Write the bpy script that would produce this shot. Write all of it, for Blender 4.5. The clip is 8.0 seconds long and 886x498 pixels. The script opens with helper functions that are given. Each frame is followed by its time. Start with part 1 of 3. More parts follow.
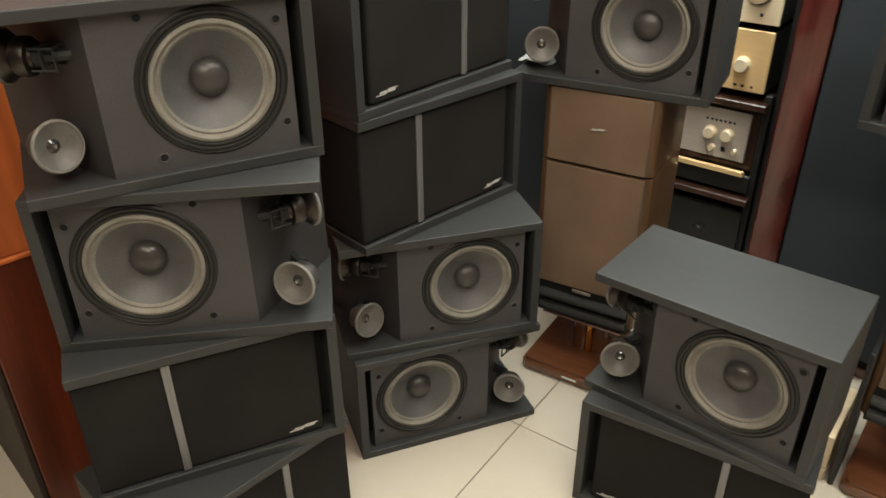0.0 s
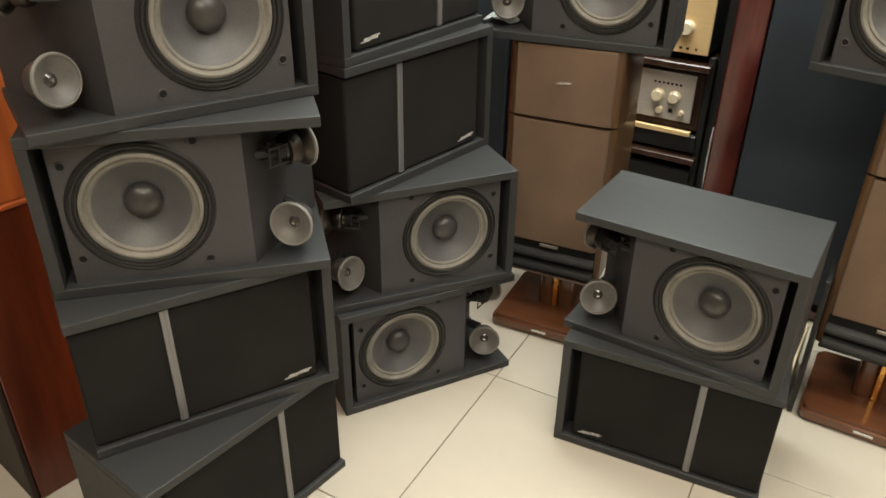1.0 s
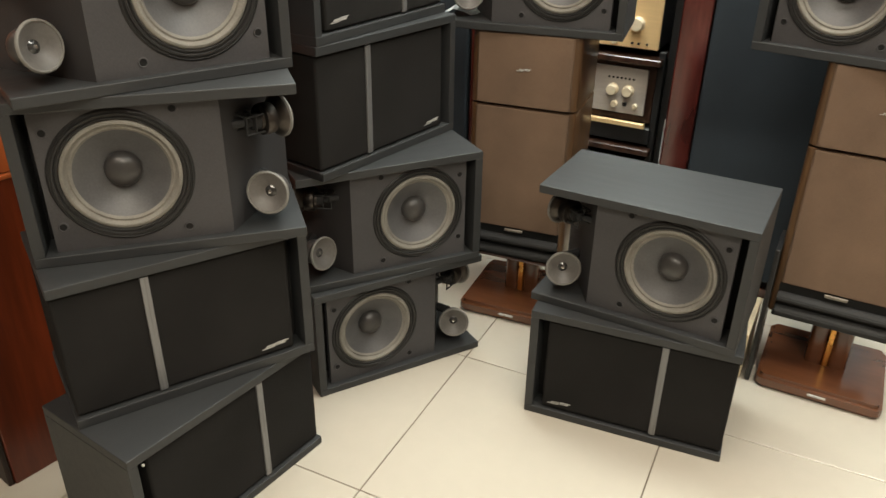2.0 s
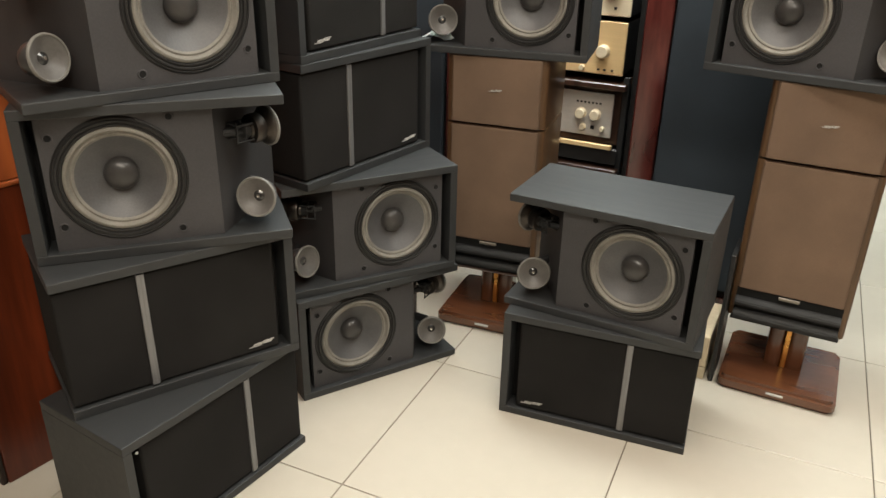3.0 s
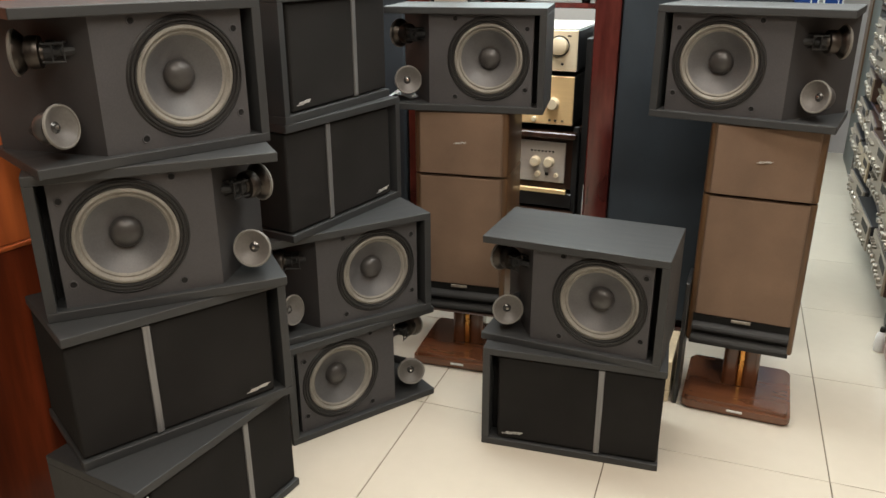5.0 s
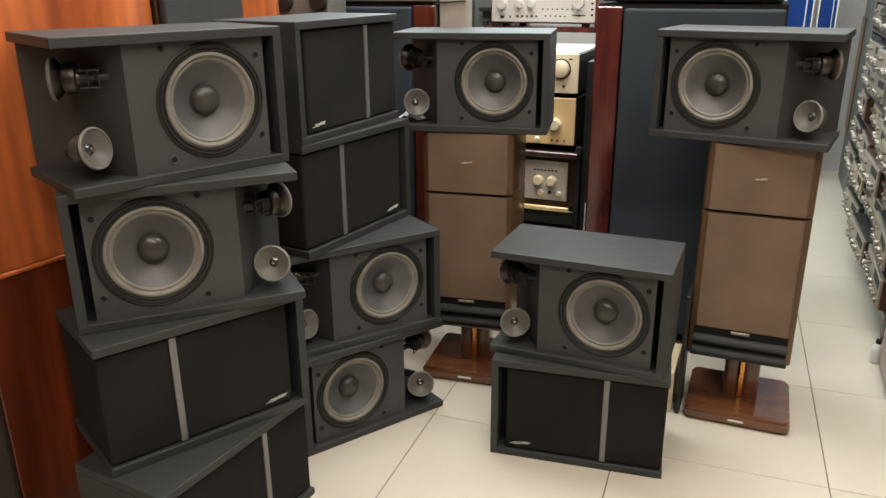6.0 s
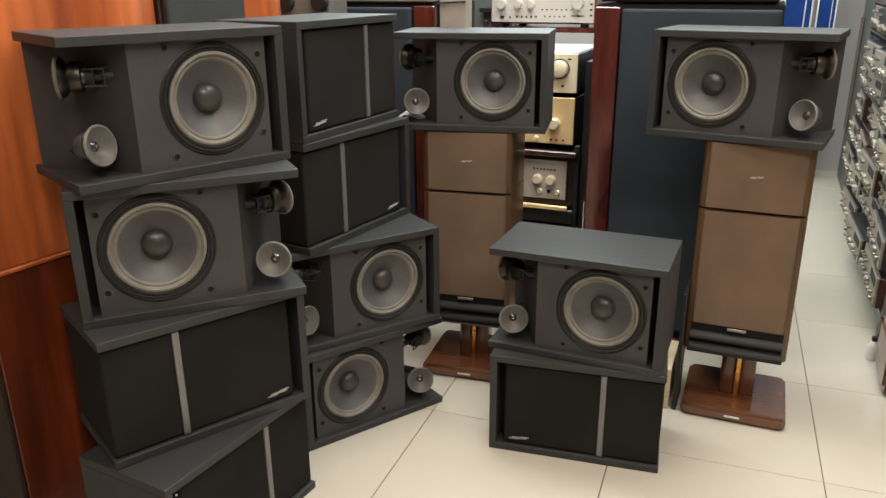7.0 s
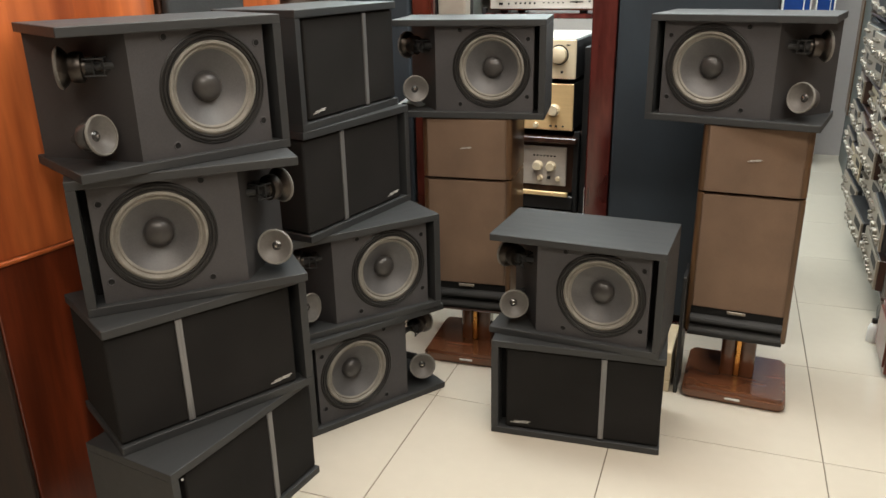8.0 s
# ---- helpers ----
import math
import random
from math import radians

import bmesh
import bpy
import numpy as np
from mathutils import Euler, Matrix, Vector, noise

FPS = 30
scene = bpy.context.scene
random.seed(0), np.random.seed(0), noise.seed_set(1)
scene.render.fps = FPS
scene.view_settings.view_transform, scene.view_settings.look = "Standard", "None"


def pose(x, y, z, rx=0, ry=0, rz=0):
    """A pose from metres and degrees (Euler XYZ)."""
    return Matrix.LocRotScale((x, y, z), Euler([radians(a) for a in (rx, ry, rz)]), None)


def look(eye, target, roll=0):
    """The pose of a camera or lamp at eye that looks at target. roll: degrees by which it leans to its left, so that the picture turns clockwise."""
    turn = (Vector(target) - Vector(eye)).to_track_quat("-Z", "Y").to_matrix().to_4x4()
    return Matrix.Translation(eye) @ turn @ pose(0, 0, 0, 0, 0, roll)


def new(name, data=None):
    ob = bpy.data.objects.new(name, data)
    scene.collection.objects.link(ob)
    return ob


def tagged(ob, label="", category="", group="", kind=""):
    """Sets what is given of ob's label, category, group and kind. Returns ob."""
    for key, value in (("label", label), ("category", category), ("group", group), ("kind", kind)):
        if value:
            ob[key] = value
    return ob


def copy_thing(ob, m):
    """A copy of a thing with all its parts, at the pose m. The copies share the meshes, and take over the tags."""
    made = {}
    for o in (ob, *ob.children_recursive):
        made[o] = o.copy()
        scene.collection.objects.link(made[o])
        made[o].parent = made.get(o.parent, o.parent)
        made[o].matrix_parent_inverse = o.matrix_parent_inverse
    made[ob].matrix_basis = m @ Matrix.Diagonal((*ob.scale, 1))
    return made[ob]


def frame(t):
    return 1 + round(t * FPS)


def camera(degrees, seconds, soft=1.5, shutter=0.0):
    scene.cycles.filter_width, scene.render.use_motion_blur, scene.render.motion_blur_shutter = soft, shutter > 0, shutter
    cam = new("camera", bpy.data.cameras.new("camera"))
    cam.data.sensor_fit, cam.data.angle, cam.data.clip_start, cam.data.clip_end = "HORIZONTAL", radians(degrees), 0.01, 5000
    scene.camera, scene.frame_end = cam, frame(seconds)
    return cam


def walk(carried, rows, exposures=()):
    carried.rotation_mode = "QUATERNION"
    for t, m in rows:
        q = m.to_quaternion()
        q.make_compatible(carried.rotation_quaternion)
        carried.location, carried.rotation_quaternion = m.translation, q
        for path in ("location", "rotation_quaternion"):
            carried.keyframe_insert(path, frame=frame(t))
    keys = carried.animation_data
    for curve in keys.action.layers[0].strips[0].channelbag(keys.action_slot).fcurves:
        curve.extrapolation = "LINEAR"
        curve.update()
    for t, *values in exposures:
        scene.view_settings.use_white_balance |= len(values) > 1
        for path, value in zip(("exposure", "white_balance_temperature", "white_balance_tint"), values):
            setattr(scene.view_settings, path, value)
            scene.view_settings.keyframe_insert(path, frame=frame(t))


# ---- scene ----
cam = camera(59.7, 8.0, shutter=0.5)
PATH = [
    (0, (-0.028, 0.035, 1.308), (-1.101, 1.388, 0.301), -0.5),
    (0.5, (-0.057, -0.029, 1.27), (-1.037, 1.403, 0.274), 0.0),
    (1, (-0.075, -0.104, 1.227), (-0.99, 1.367, 0.228), 0.7),
    (1.5, (-0.071, -0.149, 1.185), (-0.942, 1.364, 0.209), 0.9),
    (3, (0.024, -0.305, 1.141), (-0.797, 1.311, 0.296), 1.2),
    (3.5, (0.021, -0.331, 1.14), (-0.785, 1.307, 0.323), 1.3),
    (4, (0.005, -0.36, 1.146), (-0.764, 1.31, 0.361), 0.7),
    (4.5, (0.009, -0.4, 1.153), (-0.725, 1.303, 0.404), 0.3),
    (6, (0.014, -0.521, 1.173), (-0.712, 1.221, 0.511), -0.4),
    (6.5, (0.023, -0.538, 1.174), (-0.706, 1.206, 0.519), -0.4),
    (7, (0.029, -0.543, 1.172), (-0.701, 1.199, 0.512), -0.4),
    (7.5, (0.033, -0.542, 1.17), (-0.697, 1.196, 0.502), -0.7),
    (8, (0.041, -0.554, 1.168), (-0.693, 1.176, 0.483), -1.1),
]
walk(cam, [(t, look(eye, target, roll)) for t, eye, target, roll in PATH],
     exposures=[(0.0, 0.02, 7200, 9), (1.5, 0.15, 7050, 8), (3.0, 0.15, 6850, 10), (4.5, 0.08, 6850, 12), (6.0, 0.0, 6900, 12), (8.0, 0.0, 6850, 12)])

# ---- light ----
world = bpy.data.worlds.new("shop_air")
scene.world = world
world.use_nodes = True
world.node_tree.nodes["Background"].inputs[0].default_value = (0.75, 0.85, 1.0, 1)
world.node_tree.nodes["Background"].inputs[1].default_value = 0.1

ROOM_H = 2.9


def lamp(x, y, power, color, sx=1.2, sy=0.5, z=ROOM_H - 0.09):
    data = bpy.data.lights.new("ceiling_lamp", "AREA")
    data.shape, data.size, data.size_y = "RECTANGLE", sx, sy
    data.energy, data.color = power, color
    ob = new("ceiling_lamp", data)
    ob.matrix_world = pose(x, y, z)
    return ob


WARM, NEUTRAL, COOL = (1.0, 0.87, 0.70), (1.0, 0.945, 0.84), (0.88, 0.985, 1.0)
LAMPS = [(-0.75, -0.9, 20, (1.0, 0.89, 0.76)), (0.8, -0.9, 44, NEUTRAL), (-0.55, 0.85, 17, (1.0, 0.90, 0.80)), (0.75, 0.85, 26, (0.95, 0.97, 0.92)),
         (-0.85, 1.63, 54, COOL), (0.45, 2.0, 16, COOL), (-1.6, 3.9, 22, COOL), (-0.15, 3.9, 26, COOL)]
for lx, ly, lp, lc in LAMPS:
    lamp(lx, ly, lp, lc)
# cool light through an unseen high window added in the far wall
day = bpy.data.lights.new("window_daylight", "AREA")
day.shape, day.size, day.size_y, day.energy, day.color = "RECTANGLE", 2.6, 1.05, 75, (0.74, 0.95, 1.0)
day_ob = new("window_daylight", day)
day_ob.matrix_world = pose(-1.55, 4.83, 1.93, -90, 0, 0)


# ---- materials ----
def mat(name, color, rough=0.5, metal=0.0, var=0.12, scale=8.0, bump=0.05, bscale=120.0, second=None, coat=0.0,
        stretch=(1, 1, 1), rvar=0.08, rand=0.0, ior=1.45, overlay=0.22):
    m = bpy.data.materials.new(name)
    m.use_nodes = True
    nt = m.node_tree
    b = nt.nodes["Principled BSDF"]
    b.inputs["Roughness"].default_value = rough
    b.inputs["Metallic"].default_value = metal
    b.inputs["IOR"].default_value = ior
    b.inputs["Coat Weight"].default_value = coat
    b.inputs["Coat Roughness"].default_value = 0.12
    tc = nt.nodes.new("ShaderNodeTexCoord")
    mp = nt.nodes.new("ShaderNodeMapping")
    mp.inputs["Scale"].default_value = stretch
    nt.links.new(tc.outputs["Object"], mp.inputs[0])
    n1 = nt.nodes.new("ShaderNodeTexNoise")
    n1.inputs["Scale"].default_value = scale
    n1.inputs["Detail"].default_value = 6
    nt.links.new(mp.outputs[0], n1.inputs["Vector"])
    n2 = nt.nodes.new("ShaderNodeTexNoise")
    n2.inputs["Scale"].default_value = bscale
    n2.inputs["Detail"].default_value = 3
    nt.links.new(mp.outputs[0], n2.inputs["Vector"])
    ramp = nt.nodes.new("ShaderNodeValToRGB")
    c2 = second or tuple(c * (1 - var * 2) for c in color)
    ramp.color_ramp.elements[0].color = (*c2, 1)
    ramp.color_ramp.elements[1].color = (*(min(1, c * (1 + var)) for c in color), 1)
    ramp.color_ramp.elements[0].position, ramp.color_ramp.elements[1].position = 0.3, 0.7
    nt.links.new(n1.outputs[0], ramp.inputs[0])
    fine = nt.nodes.new("ShaderNodeMix")
    fine.data_type, fine.blend_type = "RGBA", "OVERLAY"
    fine.inputs[0].default_value = overlay
    nt.links.new(ramp.outputs[0], fine.inputs[6])
    nt.links.new(n2.outputs[0], fine.inputs[7])
    out = fine.outputs[2]
    if rand:
        info = nt.nodes.new("ShaderNodeObjectInfo")
        rr = nt.nodes.new("ShaderNodeMapRange")
        rr.inputs[3].default_value, rr.inputs[4].default_value = 1 - rand, 1 + rand
        nt.links.new(info.outputs["Random"], rr.inputs[0])
        hs = nt.nodes.new("ShaderNodeHueSaturation")
        nt.links.new(rr.outputs[0], hs.inputs["Value"])
        nt.links.new(out, hs.inputs["Color"])
        out = hs.outputs[0]
    nt.links.new(out, b.inputs["Base Color"])
    mr = nt.nodes.new("ShaderNodeMapRange")
    mr.inputs[3].default_value, mr.inputs[4].default_value = max(0.02, rough - rvar), min(1, rough + rvar)
    nt.links.new(n1.outputs[0], mr.inputs[0])
    nt.links.new(mr.outputs[0], b.inputs["Roughness"])
    if bump:
        bp = nt.nodes.new("ShaderNodeBump")
        bp.inputs["Strength"].default_value = bump
        bp.inputs["Distance"].default_value = 0.002
        nt.links.new(n2.outputs[0], bp.inputs["Height"])
        nt.links.new(bp.outputs[0], b.inputs["Normal"])
    return m


def wood(name, dark, light, rough=0.3, coat=0.4, stretch=(14, 14, 0.9), scale=2.2):
    return mat(name, light, rough, second=dark, scale=scale, bscale=11, bump=0.05, coat=coat, stretch=stretch, overlay=0.5)


VINYL = mat("black_vinyl", (0.0215, 0.0232, 0.0248), 0.58, bump=0.10, bscale=60, scale=7, var=0.04, stretch=(1.2, 9, 9), ior=1.58, overlay=0.12)
VINYL_DARK = mat("black_paint", (0.015, 0.0155, 0.0165), 0.6, bump=0.1, bscale=300)
BAFFLE = mat("dark_grey_baffle", (0.0560, 0.0540, 0.0570), 0.62, bump=0.12, bscale=350, scale=4)
# Baffle grey made darker: the shade of the recess is in the colour.
RECESS = mat("shaded_recess_grey", (0.037, 0.0355, 0.037), 0.6, bump=0.15, bscale=350, scale=4)
CLOTH = mat("black_grille_cloth", (0.0200, 0.0190, 0.0185), 0.9, bump=0.5, bscale=900, scale=6, ior=1.2)
DULL = mat("dull_black_paint", (0.022, 0.020, 0.020), 0.85, bump=0.1, ior=1.2)
RUBBER = mat("black_rubber", (0.0185, 0.018, 0.018), 0.5, bump=0.05)
FOAM = mat("pale_foam_surround", (0.205, 0.192, 0.168), 0.7, bump=0.1, bscale=300, scale=25)
CONE = mat("grey_paper_cone", (0.089, 0.088, 0.091), 0.44, bump=0.12, bscale=260, scale=14, var=0.10, ior=1.5)
CAP = mat("dark_dust_cap", (0.050, 0.047, 0.046), 0.33, bump=0.03, ior=1.5)
TW_CONE = mat("silver_grey_tweeter_cone", (0.125, 0.117, 0.110), 0.42, bump=0.1, bscale=200)
TW_RIM = mat("pale_tweeter_rim", (0.18, 0.172, 0.158), 0.5)
STEEL = mat("dull_steel", (0.085, 0.075, 0.068), 0.42, metal=1.0, bump=0.02)
CHROME = mat("glossy_dark_dome", (0.035, 0.035, 0.035), 0.1, bump=0, coat=0.6)
TIP = mat("chrome", (0.75, 0.75, 0.75), 0.15, metal=1.0, bump=0)
# Near-black for shade put into ports and sockets; also slots and a knob ring.
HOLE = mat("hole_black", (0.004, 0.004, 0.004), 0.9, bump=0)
STRIP = mat("brushed_grey_strip", (0.22, 0.22, 0.225), 0.36, metal=0.5, bump=0.03, stretch=(30, 30, 1))
LOGO = mat("silver_badge", (0.55, 0.54, 0.51), 0.4, bump=0)
BROWN_CLOTH = mat("brown_grille_cloth", (0.176, 0.113, 0.075), 0.85, bump=0.45, bscale=800, scale=7, var=0.1)
BROWN_WOOD = wood("brown_side_wood", (0.066, 0.034, 0.016), (0.130, 0.070, 0.033), 0.36, 0.25)
STAND_WOOD = mat("polished_brown_wood", (0.125, 0.046, 0.021), 0.24, var=0.10, scale=2.0, bscale=3, bump=0.0, coat=0.8, stretch=(2, 10, 10))
# Orange metal for the highlight painted down the stand columns.
HIGHLIGHT = mat("orange_highlight", (0.95, 0.46, 0.13), 0.30, metal=1.0, bump=0)
BURGUNDY = wood("burgundy_lacquer", (0.044, 0.008, 0.007), (0.098, 0.021, 0.017), 0.12, 1.0, stretch=(5, 5, 0.9), scale=4)
NAVY = mat("dark_navy_grille", (0.022, 0.031, 0.041), 0.8, bump=0.4, bscale=700, scale=3, var=0.2)
ORANGE_WOOD = wood("orange_veneer", (0.20, 0.034, 0.009), (0.56, 0.150, 0.043), 0.35, 0.4, stretch=(3.5, 3.5, 0.42))
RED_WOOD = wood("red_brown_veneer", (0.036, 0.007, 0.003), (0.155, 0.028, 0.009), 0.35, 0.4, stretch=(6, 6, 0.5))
END_WOOD = wood("matt_walnut_side", (0.012, 0.007, 0.005), (0.030, 0.017, 0.012), 0.6, 0.0)
DARK_WOOD = wood("dark_walnut", (0.022, 0.010, 0.007), (0.06, 0.028, 0.018), 0.35, 0.3)
GREY_BOX = mat("grey_enclosure", (0.13, 0.125, 0.115), 0.6)
BEIGE = mat("beige_enclosure", (0.33, 0.30, 0.26), 0.55, overlay=0.05)
CREAM = mat("cream_carton", (0.62, 0.52, 0.36), 0.7)
SILVER = mat("silver_faceplate", (0.54, 0.50, 0.46), 0.33, var=0.03, metal=0.2, bump=0.03, stretch=(1, 20, 20))
CHAMPAGNE = mat("champagne_faceplate", (0.88, 0.76, 0.56), 0.35, var=0.03, metal=0.2, bump=0.03, stretch=(1, 20, 20))
GOLD = mat("gold_faceplate", (0.86, 0.61, 0.32), 0.33, var=0.03, metal=0.2, bump=0.03, stretch=(1, 20, 20))
AGED = mat("aged_silver_faceplate", (0.27, 0.225, 0.175), 0.4, metal=0.3, bump=0.03, stretch=(20, 1, 20))
AGED_GOLD = mat("aged_champagne_faceplate", (0.36, 0.29, 0.19), 0.4, metal=0.3, bump=0.03, stretch=(20, 1, 20))
KNOB_METAL = mat("turned_metal", (0.27, 0.245, 0.21), 0.38, metal=0.8, bump=0.02)
CASE = mat("black_metal_case", (0.018, 0.018, 0.019), 0.4, bump=0.08, bscale=300)
FACE_BLACK = mat("matt_black_faceplate", (0.022, 0.020, 0.018), 0.65, bump=0.05, ior=1.3)
GREEN_GREY = mat("green_grey_panel", (0.10, 0.112, 0.106), 0.5)
BLUE = mat("blue_board", (0.003, 0.040, 0.21), 0.6, ior=1.3)
PAPER = mat("pale_paper", (0.74, 0.82, 0.84), 0.6, bump=0.1)
WHITE = mat("white_trim", (0.75, 0.75, 0.74), 0.5)
WALL = mat("white_wall_paint", (0.43, 0.415, 0.41), 0.75, bump=0.03, bscale=90, scale=1.2, var=0.04, overlay=0.04)
# For the unseen walls: dark, so that they bounce little light.
WALL_DARK = mat("dark_unseen_wall", (0.16, 0.11, 0.08), 0.6, bump=0.06, bscale=90, scale=1.2)
CEIL = mat("ceiling_paint", (0.72, 0.72, 0.70), 0.85, bump=0.05, scale=1)
TILE = mat("cream_porcelain_tile", (0.485, 0.442, 0.372), 0.15, bump=0.003, bscale=25, scale=1.1, var=0.006, rand=0.025, rvar=0.012, overlay=0.03)
GROUT = mat("brown_grout", (0.125, 0.098, 0.070), 0.9, bump=0.2)
LED = bpy.data.materials.new("lamp_diffuser")
LED.use_nodes = True
LED.node_tree.nodes["Principled BSDF"].inputs["Emission Color"].default_value = (1, 0.95, 0.88, 1)
LED.node_tree.nodes["Principled BSDF"].inputs["Emission Strength"].default_value = 2.0


# ---- mesh helpers ----
def mesh_of(name, bm, material, smooth=False):
    bmesh.ops.recalc_face_normals(bm, faces=bm.faces)
    me = bpy.data.meshes.new(name)
    if smooth:
        for f in bm.faces:
            f.smooth = True
        for e in bm.edges:
            if len(e.link_faces) == 2 and e.calc_face_angle(0) > 0.7:
                e.smooth = False
    bm.to_mesh(me)
    bm.free()
    me.materials.append(material)
    return me


def part(name, bm, material, parent, label="", smooth=False):
    ob = new(name, mesh_of(name, bm, material, smooth))
    ob.parent = parent
    if label:
        tagged(ob, label)
    return ob


def thing(name, label, category, m=None, group="", kind=""):
    ob = new(name)
    ob.empty_display_size = 0.05
    tagged(ob, label, category, group, kind)
    if m is not None:
        ob.matrix_world = m
    return ob


def box(x0, x1, y0, y1, z0, z1, bev=0.0, seg=1, bm=None):
    own = bmesh.new()
    bmesh.ops.create_cube(own, size=1.0)
    for v in own.verts:
        v.co = Vector(((x0 + x1) / 2 + v.co.x * abs(x1 - x0), (y0 + y1) / 2 + v.co.y * abs(y1 - y0), (z0 + z1) / 2 + v.co.z * (z1 - z0)))
    if bev:
        bmesh.ops.bevel(own, geom=own.edges[:], offset=bev, segments=seg, affect="EDGES", profile=0.5)
    return merge(bm, own)


def merge(bm, own):
    if bm is None:
        return own
    tmp = bpy.data.meshes.new("tmp")
    own.to_mesh(tmp)
    own.free()
    bm.from_mesh(tmp)
    bpy.data.meshes.remove(tmp)
    return bm


def lathe(profile, m=None, seg=40, bm=None):
    """Turn (radius, height) pairs round the z axis, then move by m."""
    own = bmesh.new()
    rings = []
    for r, h in profile:
        if r < 1e-6:
            rings.append([own.verts.new((0, 0, h))])
        else:
            rings.append([own.verts.new((r * math.cos(2 * math.pi * i / seg), r * math.sin(2 * math.pi * i / seg), h)) for i in range(seg)])
    for a, b in zip(rings, rings[1:]):
        for i in range(seg):
            j = (i + 1) % seg
            if len(a) == 1 and len(b) == 1:
                continue
            if len(a) == 1:
                own.faces.new((a[0], b[i], b[j]))
            elif len(b) == 1:
                own.faces.new((a[i], a[j], b[0]))
            else:
                own.faces.new((a[i], a[j], b[j], b[i]))
    if m is not None:
        own.transform(m)
    return merge(bm, own)


def prism(points, z0, z1, bev=0.0, bm=None):
    own = bmesh.new()
    low = [own.verts.new((x, y, z0)) for x, y in points]
    high = [own.verts.new((x, y, z1)) for x, y in points]
    own.faces.new(low)
    own.faces.new(high)
    for i in range(len(points)):
        j = (i + 1) % len(points)
        own.faces.new((low[i], low[j], high[j], high[i]))
    if bev:
        bmesh.ops.recalc_face_normals(own, faces=own.faces)
        bmesh.ops.bevel(own, geom=own.edges[:], offset=bev, segments=2, affect="EDGES")
    return merge(bm, own)


def rounded(x0, x1, y0, y1, r, n=5):
    pts = []
    for cx, cy, a0 in ((x1 - r, y1 - r, 0), (x0 + r, y1 - r, 90), (x0 + r, y0 + r, 180), (x1 - r, y0 + r, 270)):
        for i in range(n + 1):
            a = radians(a0 + 90 * i / n)
            pts.append((cx + r * math.cos(a), cy + r * math.sin(a)))
    return pts


def rod(a, b, r, bm=None, seg=8):
    a, b = Vector(a), Vector(b)
    m = Matrix.Translation(a) @ (b - a).to_track_quat("Z", "Y").to_matrix().to_4x4()
    n = (b - a).length
    return lathe([(0, 0), (r, 0), (r, n), (0, n)], m, seg, bm)


def holed_plate(x0, x1, z0, z1, y0, y1, cx, cz, r, seg=48):
    """An upright plate with a round hole."""
    bm = bmesh.new()
    rows = []
    for i in range(seg):
        a = 2 * math.pi * i / seg
        c, s = math.cos(a), math.sin(a)
        k = min(((x1 - cx) / c if c > 1e-9 else (x0 - cx) / c if c < -1e-9 else 1e9), ((z1 - cz) / s if s > 1e-9 else (z0 - cz) / s if s < -1e-9 else 1e9))
        px, pz = cx + c * k, cz + s * k
        rows.append((bm.verts.new((cx + c * r, y0, cz + s * r)), bm.verts.new((px, y0, pz)), bm.verts.new((cx + c * r, y1, cz + s * r)), bm.verts.new((px, y1, pz)), px, pz))
    for i in range(seg):
        a, b = rows[i], rows[(i + 1) % seg]
        bm.faces.new((a[0], b[0], b[1], a[1]))
        bm.faces.new((a[2], b[2], b[3], a[3]))
        bm.faces.new((a[0], b[0], b[2], a[2]))
        bm.faces.new((a[1], b[1], b[3], a[3]))
        if abs(a[4] - b[4]) > 1e-6 and abs(a[5] - b[5]) > 1e-6:
            qx = x1 if max(a[4], b[4]) > x1 - 1e-6 else x0
            qz = z1 if max(a[5], b[5]) > z1 - 1e-6 else z0
            f, g = bm.verts.new((qx, y0, qz)), bm.verts.new((qx, y1, qz))
            bm.faces.new((a[1], b[1], f))
            bm.faces.new((a[3], b[3], g))
    return bm


# ---- room ----
RX0, RX1, RY0, RY1 = -3.2, 1.6, -3.4, 4.85


